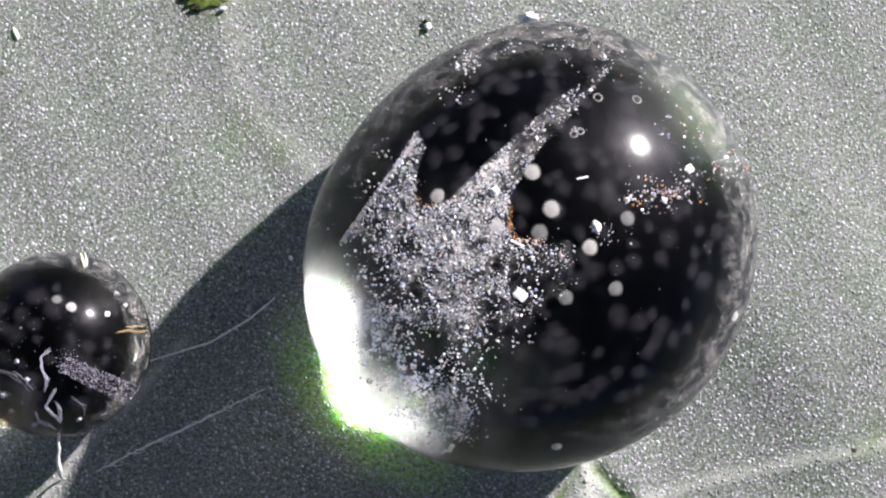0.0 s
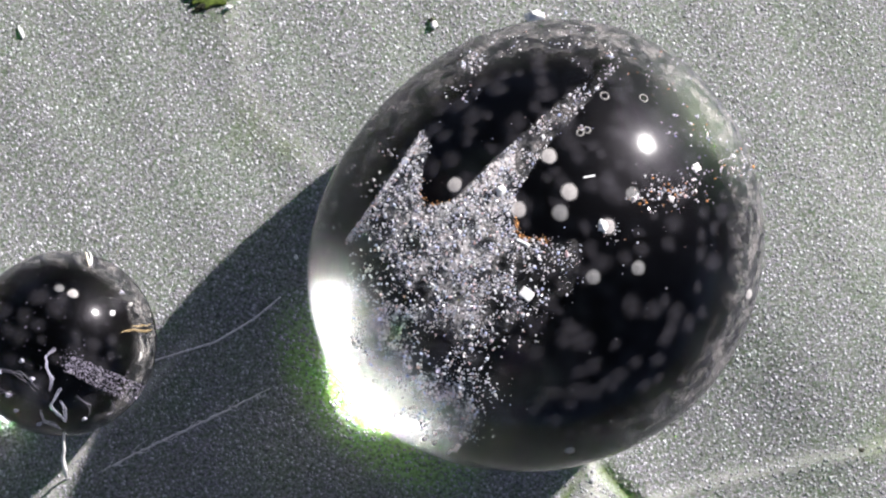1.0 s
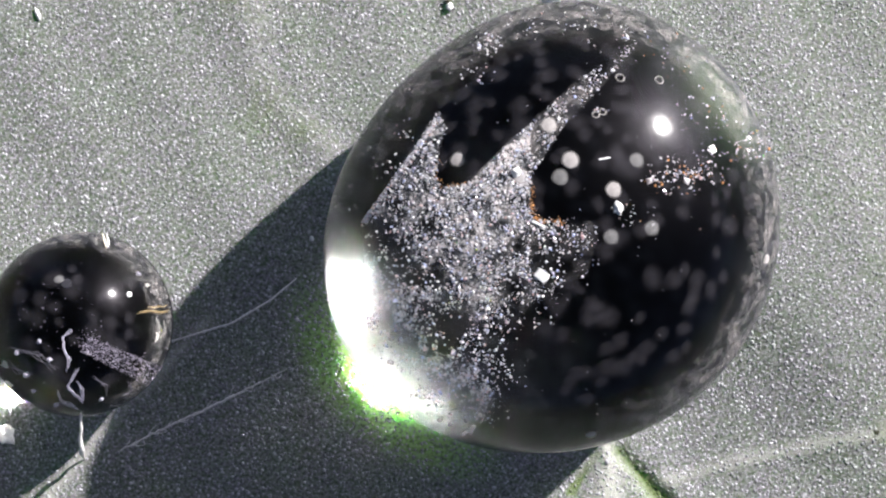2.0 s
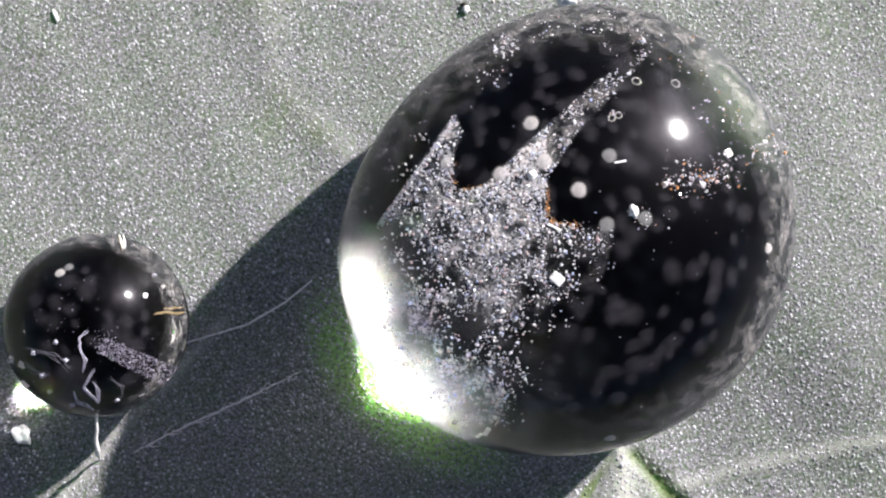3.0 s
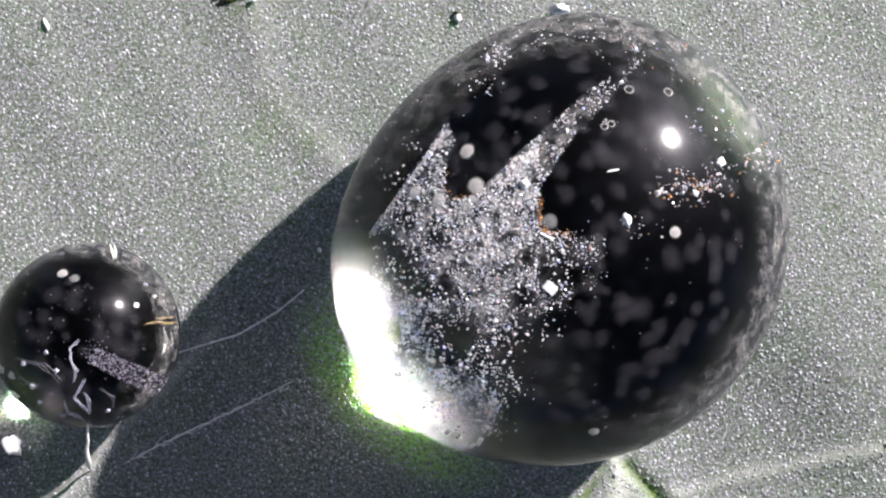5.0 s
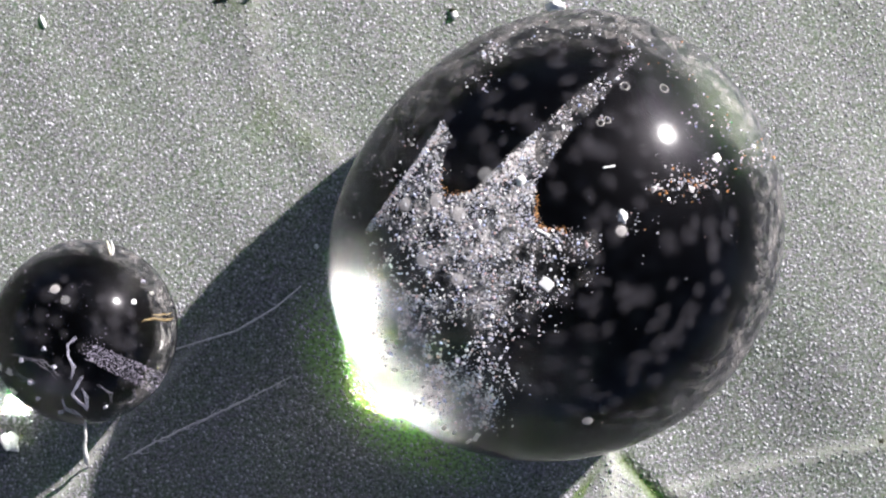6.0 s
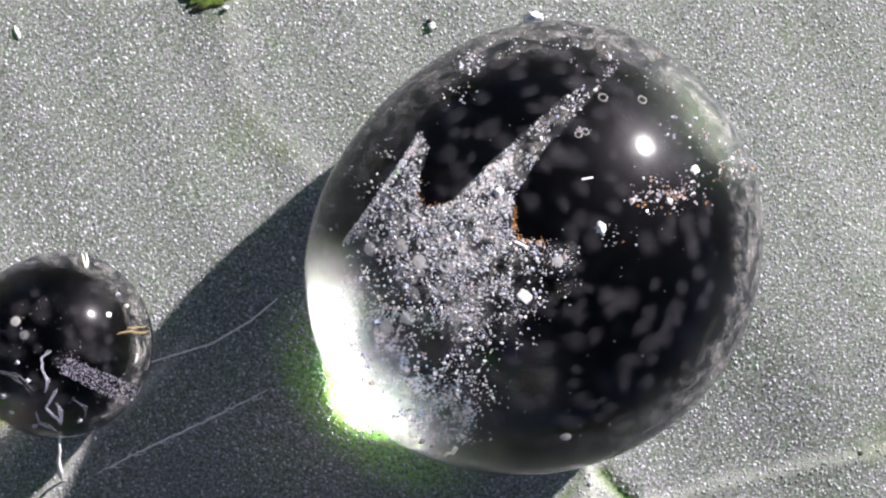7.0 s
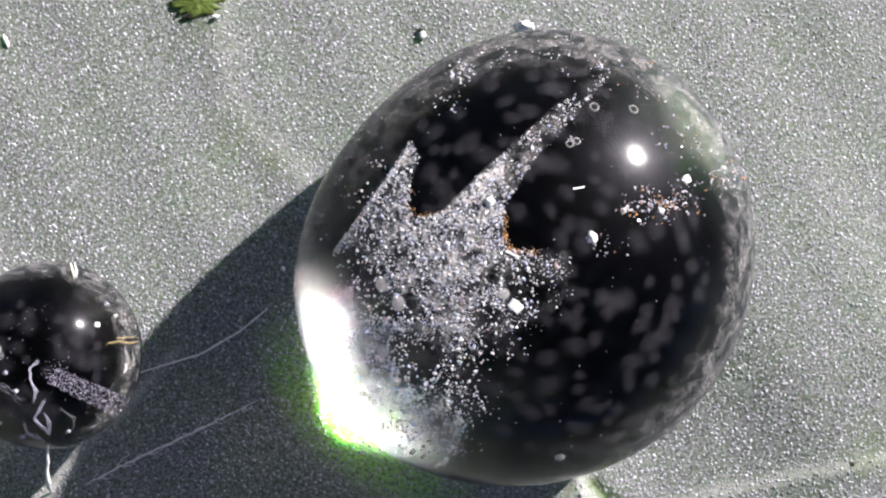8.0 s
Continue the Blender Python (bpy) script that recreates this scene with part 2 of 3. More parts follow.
def leaf_field(xy):
    """Height, paleness, bareness, wetness with painted shade, and green share with painted glow at metres xy (n, 2)."""
    p = np.c_[784 + xy[:, 0] / U, 441 - xy[:, 1] / U]
    z, pale, bare = np.zeros(len(p)), np.zeros(len(p)), np.zeros(len(p))
    wob = 6 * np.sin(p[:, 0] / 23) + 5 * np.sin(p[:, 1] / 17 + 1)
    for line, w, h, pl, br in VEINS:
        g = np.exp(-(((line_distance(p, line) + wob * 0.5) / w) ** 2))
        z += h * MM * g
        pale = np.maximum(pale, pl * g)
        bare = np.maximum(bare, br * g)
    for u, v, r, k in PATCHES:
        g = np.exp(-(np.hypot(p[:, 0] - u, p[:, 1] - v) + wob * 1.5) ** 2 / r ** 2)
        bare = np.maximum(bare, k * g * (0.6 + 0.4 * np.sin(p[:, 0] / 5 + 3 * np.sin(p[:, 1] / 9)) * np.sin(p[:, 1] / 6)))
    bare = np.minimum(bare, 1)
    z += 0.012 * MM * (np.sin(xy[:, 0] * 1500 + 1) * np.sin(xy[:, 1] * 1900) + 0.6 * np.sin(xy[:, 0] * 4100 + xy[:, 1] * 2300))
    # wet, dark skin under the drops, which also paints the shade there
    wet_shade = np.zeros(len(p))
    # share of green tissue in the leaf's colour
    green_share = np.full(len(p), 0.22)
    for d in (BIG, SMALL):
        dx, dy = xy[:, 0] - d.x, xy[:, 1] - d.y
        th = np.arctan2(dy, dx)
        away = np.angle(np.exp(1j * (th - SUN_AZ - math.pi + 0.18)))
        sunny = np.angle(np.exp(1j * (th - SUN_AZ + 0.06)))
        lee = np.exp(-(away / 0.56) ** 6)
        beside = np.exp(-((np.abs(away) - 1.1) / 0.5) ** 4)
        # the dark stops short to the lee and sunward, where light would fall
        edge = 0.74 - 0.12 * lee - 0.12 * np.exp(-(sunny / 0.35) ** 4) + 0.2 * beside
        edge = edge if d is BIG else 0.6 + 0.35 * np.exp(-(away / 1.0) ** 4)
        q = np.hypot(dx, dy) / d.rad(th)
        wet_shade = np.maximum(wet_shade, np.clip((edge - q + 0.02 * np.sin(7 * th) + 0.015 * np.sin(17 * th + 1)) / (0.2 - 0.13 * lee) + 0.3, 0, 1))
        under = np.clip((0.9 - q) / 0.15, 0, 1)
        # less green under the drops, more where lit leaf shows through their rims
        green_share = green_share * (1 - under) + under * (0.005 + 0.1 * lee * np.clip((q - 0.6) / 0.1, 0, 1) + 0.5 * np.exp(-(sunny / 0.4) ** 4) * (q > 0.6))
        # paints the bright crescent: whiter wax where the sun focused by the drop lands
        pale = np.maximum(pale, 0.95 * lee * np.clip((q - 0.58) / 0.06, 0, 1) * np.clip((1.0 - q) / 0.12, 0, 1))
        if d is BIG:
            # extra green paints the glow outside the large drop's lee foot
            green_share = np.maximum(green_share, 1.3 * np.exp(-((away - 0.25) / 0.55) ** 4) * np.exp(-((q - 1.05) / 0.22) ** 4))
    sx, sy = (p[:, 0] - 1315) / 260, (670 - p[:, 1]) / 260
    z += 0.33 * MM * np.exp(-sx ** 2 - sy ** 2) * (0.75 * sx + 0.66 * sy)
    rr = np.hypot(xy[:, 0], xy[:, 1])
    far = np.clip((rr - 9 * MM) / (40 * MM), 0, None)
    # unseen outer margin turned up to keep low sky off the drop's rim
    z += 10 * MM * far ** 2 + 1.5 * MM * far * np.sin(np.arctan2(xy[:, 1], xy[:, 0]) * 5)
    return z, pale, bare, wet_shade, green_share


def grid_mesh(name, xy, z, n):
    idx = np.arange(n * n).reshape(n, n)
    faces = np.c_[idx[:-1, :-1].ravel(), idx[:-1, 1:].ravel(), idx[1:, 1:].ravel(), idx[1:, :-1].ravel()]
    me = bpy.data.meshes.new(name)
    me.from_pydata(np.c_[xy, z].tolist(), [], faces.tolist())
    me.polygons.foreach_set("use_smooth", np.ones(len(faces), bool))
    return me


def attribute(me, name, values):
    a = me.attributes.new(name, "FLOAT", "POINT")
    a.data.foreach_set("value", np.asarray(values, np.float32))


def build_leaf():
    n = 300
    u, v = np.meshgrid(np.linspace(-1, 1, n), np.linspace(-1, 1, n))
    u, v = u.ravel(), v.ravel()
    dx, dy = u * np.sqrt(1 - v * v / 2), v * np.sqrt(1 - u * u / 2)
    r, th = np.hypot(dx, dy), np.arctan2(dy, dx)
    out = 42 * MM * (1 + 0.25 * np.cos(2 * (th - 0.7)) + 0.03 * np.sin(7 * th) + 0.015 * np.sin(17 * th + 1))
    rho = 42 * MM * 0.16 * r * (1 - r ** 5) + out * (r ** 5)
    xy = np.c_[rho * np.cos(th), rho * np.sin(th)]
    z, pale, bare, wet_shade, green_share = leaf_field(xy)
    me = grid_mesh("leaf", xy, z, n)
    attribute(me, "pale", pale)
    attribute(me, "bare", bare)
    attribute(me, "wet_shade", wet_shade)
    attribute(me, "green_share", green_share)
    me.materials.append(SKIN)
    leaf = new("leaf", me)
    s = leaf.modifiers.new("thickness", "SOLIDIFY")
    s.thickness, s.offset = 0.45 * MM, -1
    return tagged(leaf, "grey-green waxy leaf with pale ribs, wet with dew", "leaf", kind="structure")


leaf = build_leaf()


def build_papillae():
    """Rounded wax papillae that cover the leaf, one small dome each."""
    rng = np.random.default_rng(4)
    step = 8.8 * U
    xs = np.arange(-6.6 * MM, 6.6 * MM, step)
    ys = np.arange(-4.2 * MM, 4.2 * MM, step * 0.866)
    c = np.array([(x + (step / 2 if j % 2 else 0), y) for j, y in enumerate(ys) for x in xs])
    c += rng.normal(0, step * 0.28, c.shape)
    z, pale, bare, wet_shade, _ = leaf_field(c)
    size = np.where(rng.random(len(c)) < 0.62, rng.uniform(2.1, 3.6, len(c)), rng.uniform(1.2, 2.0, len(c))) * U
    ring = np.arange(6) * math.pi / 3
    dome = [(math.cos(a), math.sin(a), -0.3) for a in ring] + [(0.72 * math.cos(a + 0.5), 0.72 * math.sin(a + 0.5), 0.5) for a in ring] + [(0, 0, 0.85)]
    dome = np.array(dome)
    tri = []
    for i in range(6):
        j = (i + 1) % 6
        tri += [(i, j, 6 + i), (j, 6 + j, 6 + i), (6 + i, 6 + j, 12)]
    tri = np.array(tri)
    verts = c[:, None, :].repeat(13, 1)
    wonky = dome[None] * rng.uniform(0.72, 1.28, (len(c), 13, 1)) * rng.uniform(0.75, 1.25, (len(c), 1, 3))
    verts = np.concatenate([verts, z[:, None, None].repeat(13, 1)], 2) + wonky * size[:, None, None] * np.array((1, 1, 0.38))
    faces = tri[None] + (np.arange(len(c)) * 13)[:, None, None]
    me = bpy.data.meshes.new("papillae")
    me.from_pydata(verts.reshape(-1, 3).tolist(), [], faces.reshape(-1, 3).tolist())
    me.polygons.foreach_set("use_smooth", np.ones(len(me.polygons), bool))
    attribute(me, "bare", np.repeat(bare, 13))
    attribute(me, "wet_shade", np.repeat(wet_shade, 13))
    me.materials.append(PAPILLA)
    ob = new("papillae", me)
    ob.parent = leaf
    tagged(ob, "tiny pale wax papillae", kind="stuff")


build_papillae()


big_drop = BIG.mesh("water_drop", -0.15 * MM, 3.0, 2.4)
tagged(big_drop, "large clear flattened dew drop with a sun glint", "water drop", "dew drops on the leaf")
small_drop = SMALL.mesh("water_drop", -0.06 * MM, 1.75, 3.2)
tagged(small_drop, "small round clear dew drop holding plant fragments", "water drop", "dew drops on the leaf")


# ---- grains, specks and fibres ----
def scatter_mesh(name, mat, spots, rng, flat=0.6):
    """Many angular grains in one mesh. spots: rows of place, radius."""
    base = np.array([(1, 0, 0), (0, 1, 0), (-1, 0, 0), (0, -1, 0), (0, 0, 1), (0, 0, -1)], float)
    tri = np.array([(0, 1, 4), (1, 2, 4), (2, 3, 4), (3, 0, 4), (1, 0, 5), (2, 1, 5), (3, 2, 5), (0, 3, 5)])
    verts, faces = [], []
    for n, (p, r) in enumerate(spots):
        turn = np.array(Euler(rng.uniform(0, 6.28, 3)).to_matrix())
        shape = base * rng.uniform(0.6, 1.25, (6, 1)) * np.array((1, rng.uniform(flat, 1), rng.uniform(flat, 1)))
        verts.append(shape @ turn.T * r + np.array(p))
        faces.append(tri + 6 * n)
    me = bpy.data.meshes.new(name)
    me.from_pydata(np.concatenate(verts).tolist(), [], np.concatenate(faces).tolist())
    me.materials.append(mat)
    return new(name, me)


def inside(u, v, line):
    hit = False
    for (x0, y0), (x1, y1) in zip(line, line[1:] + line[:1]):
        if (y0 > v) != (y1 > v) and u < (x1 - x0) * (v - y0) / (y1 - y0) + x0:
            hit = not hit
    return hit


FILM = [(738, 232), (752, 262), (738, 300), (733, 345), (745, 365), (790, 360), (850, 298), (935, 222), (985, 175), (1040, 140), (1075, 98),
        (1090, 115), (1050, 160), (1000, 215), (955, 262), (925, 310), (903, 345), (900, 385), (905, 420), (960, 432), (1010, 425), (1015, 470),
        (1000, 520), (940, 545), (880, 580), (820, 610), (830, 690), (830, 770), (770, 775), (725, 758), (695, 705), (645, 645), (604, 590), (592, 540),
        (606, 480), (603, 432)]
HOLLOWS = [(632, 455, 48), (668, 500, 26), (698, 528, 24), (765, 615, 45), (745, 600, 25), (865, 545, 28), (668, 395, 18), (735, 520, 22), (960, 500, 40), (880, 470, 16), (720, 430, 14)]
CLUSTERS = [(818, 120, 16, 40), (800, 165, 30, 25), (1165, 345, 36, 130), (1215, 325, 40, 70), (1190, 235, 46, 40), (1000, 62, 70, 60), (830, 108, 20, 50), (900, 75, 40, 30), (1150, 130, 60, 40), (1120, 350, 14, 25), (1055, 403, 8, 14), (1080, 415, 22, 18), (1290, 290, 34, 100),
            (1245, 250, 40, 25), (1065, 95, 16, 25), (680, 270, 18, 14), (655, 330, 30, 22), (980, 78, 8, 8), (1003, 107, 5, 5), (1020, 232, 10, 10), (930, 440, 30, 60),
            (970, 455, 30, 60), (750, 700, 50, 60), (800, 765, 26, 60), (850, 690, 30, 50), (820, 730, 30, 60), (900, 600, 40, 25)]


def build_dust():
    rng = np.random.default_rng(11)
    spots, warm = [], []
    while len(spots) < 11000:
        u, v = rng.uniform(550, 1095), rng.uniform(90, 780)
        edge = 16 if v > 560 else (7 if u > 900 and v > 400 else 1.5)
        if not inside(u + rng.normal(0, edge), v + rng.normal(0, edge), FILM):
            continue
        keep = 1.0
        if v < 300 and u > 900:
            keep = 0.75 - 0.5 * (300 - v) / 200
        if v > 400:
            keep *= 1 - 0.72 * min(1.0, max(0.0, (u - 850 + 50 * noise.noise((u / 40, v / 40, 9))) / 80))
        if v > 600:
            keep = 0.85
        for a, b, r in HOLLOWS:
            keep *= 1 - 0.93 * math.exp(-((u - a) ** 2 + (v - b) ** 2) / r ** 2)
        keep *= max(0.03, 0.42 + 1.5 * noise.noise((u / 30, v / 30, 3)) + 1.4 * noise.noise((u / 9, v / 9, 7)))
        if rng.random() < keep:
            spots.append((BIG.on(u, v), rng.lognormal(0.02, 0.5) * (1.35 if v > 590 else 1.0) * U))
    for _ in range(420):
        u, v = rng.uniform(600, 960), rng.uniform(300, 560)
        if inside(u, v, FILM):
            spots.append((BIG.on(u, v), rng.uniform(2.2, 3.6) * U))
    for _ in range(480):
        f = rng.random()
        spots.append((BIG.on(735 - 135 * f + abs(rng.normal(0, 4)), 245 + 185 * f + rng.normal(0, 2)), rng.uniform(1.0, 2.8) * U))
    for a, b, r, n in CLUSTERS:
        for _ in range(n):
            u, v = rng.normal(a, r * 0.6), rng.normal(b, r * 0.45)
            (warm if 1090 < u and rng.random() < 0.15 else spots).append((BIG.on(u, v), rng.lognormal(0.5, 0.45) * U))
    for _ in range(160):
        a, q = rng.uniform(0, 6.28), 370 * math.sqrt(rng.random())
        spots.append((BIG.on(936 + q * math.cos(a), 437 + q * math.sin(a)), rng.lognormal(0.0, 0.4) * U))
    # orange grains paint the refracted colour fringe along the film's edges
    for line, n in (([(740, 315), (734, 345), (745, 364), (760, 363), (790, 358)], 60), ([(904, 365), (902, 395), (908, 418), (920, 425), (960, 427)], 160), ([(610, 418), (680, 325), (735, 250)], 40)):
        for _ in range(n):
            k = rng.integers(0, len(line) - 1)
            f = rng.random()
            u = line[k][0] * (1 - f) + line[k + 1][0] * f + rng.normal(0, 2.8)
            v = line[k][1] * (1 - f) + line[k + 1][1] * f + rng.normal(0, 2.8)
            warm.append((BIG.on(u, v), rng.lognormal(-0.15, 0.4) * U))
    tagged(scatter_mesh("dust_film", DUST, spots, rng), "sparkling pale mineral dust in a forked film on the drop", "dust", kind="stuff")
    tagged(scatter_mesh("amber_fringe_dust", AMBER, warm, rng), "orange dust and a painted colour fringe along the edges of the film", "dust", kind="stuff")


build_dust()


def veil_material():
    """Fine pale dust, clotted at two scales."""
    m, t, b = material("dust_veil")
    broad = noise_at(t, 5200, 3, 0.6)
    fine = noise_at(t, 26000, 3, 0.7)
    tint = ramp(t, broad.outputs["Fac"], [(0.38, (0.68, 0.72, 0.82)), (0.5, (0.86, 0.86, 0.86)), (0.62, (0.92, 0.85, 0.84))]).outputs[0]
    t.links.new(tint, b.inputs["Base Color"])
    b.inputs["Roughness"].default_value = 0.6
    clot = ramp(t, broad.outputs["Fac"], [(0.38, (0.1, 0.1, 0.1)), (0.5, (0.5, 0.5, 0.5)), (0.6, (1, 1, 1))]).outputs[0]
    grit = ramp(t, fine.outputs["Fac"], [(0.4, (0.12, 0.12, 0.12)), (0.52, (0.5, 0.5, 0.5)), (0.64, (1, 1, 1))]).outputs[0]
    both = mix(t, 1.0, clot, grit, "MULTIPLY")
    whole = mix(t, 1.0, both, attribute_of(t, "dense"), "MULTIPLY")
    t.links.new(whole, b.inputs["Alpha"])
    bump(t, b, fine.outputs["Fac"], 0.8, 8e-6)
    return m


def build_veil():
    """The finest dust of the forked film, a clotted skin that follows the drop."""
    step = 3.5
    us, vs = np.arange(545, 1100, step), np.arange(85, 790, step)
    verts, dense = [], []
    for v in vs:
        for u in us:
            verts.append(BIG.on(u, v, -0.4 * U))
            k = float(inside(u, v, FILM)) if v < 560 else sum(inside(u + a, v + b, FILM) for a, b in ((0, 0), (14, 0), (-14, 0), (0, 14), (0, -14))) / 5
            if v < 380 and u > 900:
                k *= 0.5 * max(0.0, min(1.0, (v - 120) / 250))
            if v >= 380:
                k *= 1 - 0.88 * min(1.0, max(0.0, (u - 840 + 50 * noise.noise((u / 40, v / 40, 9))) / 80))
            if v > 600:
                k *= 0.6
            for a, b, r in HOLLOWS:
                k *= 1 - 0.95 * math.exp(-((u - a) ** 2 + (v - b) ** 2) / r ** 2)
            dense.append(k)
    n, keep = len(us), np.array(dense)
    faces = [(a, a + n, a + n + 1, a + 1) for j in range(len(vs) - 1) for a in range(j * n, j * n + n - 1) if keep[[a, a + n, a + n + 1, a + 1]].max() > 0]
    me = bpy.data.meshes.new("dust_veil")
    me.from_pydata([tuple(p) for p in verts], [], faces)
    me.polygons.foreach_set("use_smooth", np.ones(len(faces), bool))
    attribute(me, "dense", dense)
    me.materials.append(veil_material())
    tagged(new("dust_veil", me), "thin clotted skin of fine pale dust on the drop", "dust", kind="stuff")


build_veil()


def build_rim_sheen(drop, inner, most, clear, label):
    """A pale skin that paints the grey sheen towards a drop's rim; clear: the direction in which it fades."""
    turns, rings = 180, 12
    verts, dense = [], []
    for i in range(rings):
        q = inner + (0.997 - inner) * i / (rings - 1)
        for k in range(turns):
            th = 2 * math.pi * k / turns
            r = float(drop.rad(th)) * q
            x, y = drop.x + r * math.cos(th), drop.y + r * math.sin(th)
            n = drop.normal(Vector((x, y, 0)))
            verts.append(Vector((x, y, drop.top(x, y))) + n * 0.5 * U)
            rise = min(1.0, i / (rings * 0.6))
            away = math.remainder(th - clear, 2 * math.pi)
            dense.append(most * rise * rise * (3 - 2 * rise) * (1 - 0.9 * math.exp(-(away / 0.85) ** 4)))
    faces = [(i * turns + k, i * turns + (k + 1) % turns, (i + 1) * turns + (k + 1) % turns, (i + 1) * turns + k) for i in range(rings - 1) for k in range(turns)]
    me = bpy.data.meshes.new("rim_sheen")
    me.from_pydata([tuple(p) for p in verts], [], faces)
    me.polygons.foreach_set("use_smooth", np.ones(len(faces), bool))
    attribute(me, "dense", dense)
    # the painted sheen borrows the dust film's material
    me.materials.append(bpy.data.materials["dust_veil"])
    tagged(new("rim_sheen", me), label, "dust", kind="stuff")


build_rim_sheen(BIG, 0.76, 0.34, SUN_AZ + math.pi + 0.3, "faint grey sheen painted round the large drop's rim")
build_rim_sheen(SMALL, 0.82, 0.32, SUN_AZ + math.pi, "faint grey sheen painted round the small drop's rim")


def lump(name, mat, place, size, seed, turn=0.0, normal=None, rough=0.22):
    """One irregular crumb of size (x, y, z) in metres."""
    bm = bmesh.new()
    bmesh.ops.create_icosphere(bm, subdivisions=3, radius=1.0)
    for vert in bm.verts:
        k = 1 + rough * noise.noise(vert.co * 1.7 + Vector((seed * 7.3, 0, 0))) * 2 + rough * 0.6 * noise.noise(vert.co * 4 + Vector((0, seed * 3.1, 0)))
        vert.co = Vector((vert.co.x * size[0], vert.co.y * size[1], vert.co.z * size[2])) * k
    ob = part(name, bm, mat)
    ob.matrix_world = stand(place, normal or Vector((0, 0, 1))) @ pose(0, 0, 0, 0, 0, turn)
    return ob


def strand(name, mat, points, radius, seed, taper=0.4, kink=0.0, sides=7):
    """A thin rounded fibre along points, uneven and tapered."""
    rng = np.random.default_rng(seed)
    line = []
    for a, b in zip(points, points[1:]):
        n = max(2, int((b - a).length / (radius * 3)))
        line += [a.lerp(b, i / n) for i in range(n)]
    line.append(points[-1])
    bm = bmesh.new()
    rings = []
    for i, p in enumerate(line):
        f = i / (len(line) - 1)
        d = (line[min(i + 1, len(line) - 1)] - line[max(i - 1, 0)]).normalized()
        side = d.cross(Vector((0, 0, 1))).normalized()
        up = side.cross(d)
        p = p + side * rng.normal(0, kink) * radius
        r = radius * (1 - taper * abs(2 * f - 1) ** 3) * rng.uniform(0.8, 1.2)
        rings.append([bm.verts.new(p + side * r * math.cos(a) + up * r * math.sin(a)) for a in np.arange(sides) * 2 * math.pi / sides])
    for a, b in zip(rings, rings[1:]):
        for k in range(sides):
            bm.faces.new((a[k], a[(k + 1) % sides], b[(k + 1) % sides], b[k]))
    bm.faces.new(rings[0])
    bm.faces.new(rings[-1])
    bmesh.ops.recalc_face_normals(bm, faces=bm.faces)
    return part(name, bm, mat)


def chip(place, normal, a, b, c, turn, name="white_crystal", mat=None):
    """A small bevelled crystal flake."""
    bm = bmesh.new()
    bmesh.ops.create_cube(bm, size=1.0)
    for vert in bm.verts:
        vert.co = Vector((vert.co.x * a, vert.co.y * b, vert.co.z * c))
    bmesh.ops.bevel(bm, geom=bm.edges[:], offset=min(a, b, c) * 0.2, segments=2, affect="EDGES")
    ob = part(name, bm, mat or CRUMB, smooth=False)
    ob.matrix_world = stand(place, normal.normalized()) @ pose(0, 0, 0, 0, 0, turn)
    return ob


def on_big(u, v):
    p = BIG.on(u, v)
    return p, BIG.normal(p)


# crystals and flecks on the large drop
tagged(chip(*on_big(921, 522), 15 * U, 20 * U, 6 * U, 50), "white oblong crystal flake on the drop", "crystal")
tagged(chip(*on_big(1031, 315), 18 * U, 2.6 * U, 3 * U, 12, "sliver"), "thin bright sliver on the drop", "sliver")
tagged(chip(*on_big(915, 431), 22 * U, 4 * U, 4 * U, -25, "sliver"), "thin white sliver beside the dust film", "sliver")
tagged(chip(*on_big(1220, 299), 13 * U, 12 * U, 6 * U, 30, "white_grain"), "bright white grain on the drop's shoulder", "grain")
tagged(lump("white_grain", CRUMB, on_big(876, 340)[0], (7 * U, 7 * U, 6 * U), 5), "round white grain in the dust film", "grain")
tagged(lump("white_grain", CRUMB, on_big(1055, 402)[0], (7 * U, 9 * U, 5 * U), 6), "bright white grain on the drop", "grain")
for u, v, r in ((1127, 177, 6.5), (1058, 173, 6.5), (1027, 233, 5.0), (1015, 238, 5.0)):
    p, n = on_big(u, v)
    bm = bmesh.new()
    rings = []
    for i in range(20):
        a = 2 * math.pi * i / 20
        rings.append([bm.verts.new(((r + 1.5 * math.cos(b)) * U * math.cos(a), (r + 1.5 * math.cos(b)) * U * math.sin(a), 1.5 * U * math.sin(b))) for b in np.arange(8) * math.pi / 4])
    for i in range(20):
        for k in range(8):
            bm.faces.new((rings[i][k], rings[(i + 1) % 20][k], rings[(i + 1) % 20][(k + 1) % 8], rings[i][(k + 1) % 8]))
    ob = part("bubble_ring", bm, FAINT, big_drop, "pale ring of a tiny air bubble")
    ob.matrix_world = stand(p, n)

# white chips that stand in for upright refracted glints at the drop's lower edge
for u, v, a, b, turn in ((798, 793, 7, 26, -15), (785, 800, 5, 20, -20), (742, 776, 6, 18, -20), (760, 784, 4, 16, -20), (812, 768, 7, 9, 0), (826, 722, 4, 5, 0)):
    p, n = on_big(u, v)
    tagged(chip(p, n, a * U, b * U, 4 * U, turn, "sliver", GLINT), "thin bright chip in place of a glint at the drop's lower rim", "sliver")

# crumbs on the leaf
tagged(lump("white_crumb", CRUMB, spot(935, 33, 0.2 * MM), (15 * U, 9 * U, 30 * U), 1), "white crumb leaning on the large drop", "crumb")
tagged(lump("white_crumb", CRUMB, spot(757, 47, 4 * U), (6 * U, 7 * U, 5 * U), 2), "small white crumb on the leaf", "crumb")
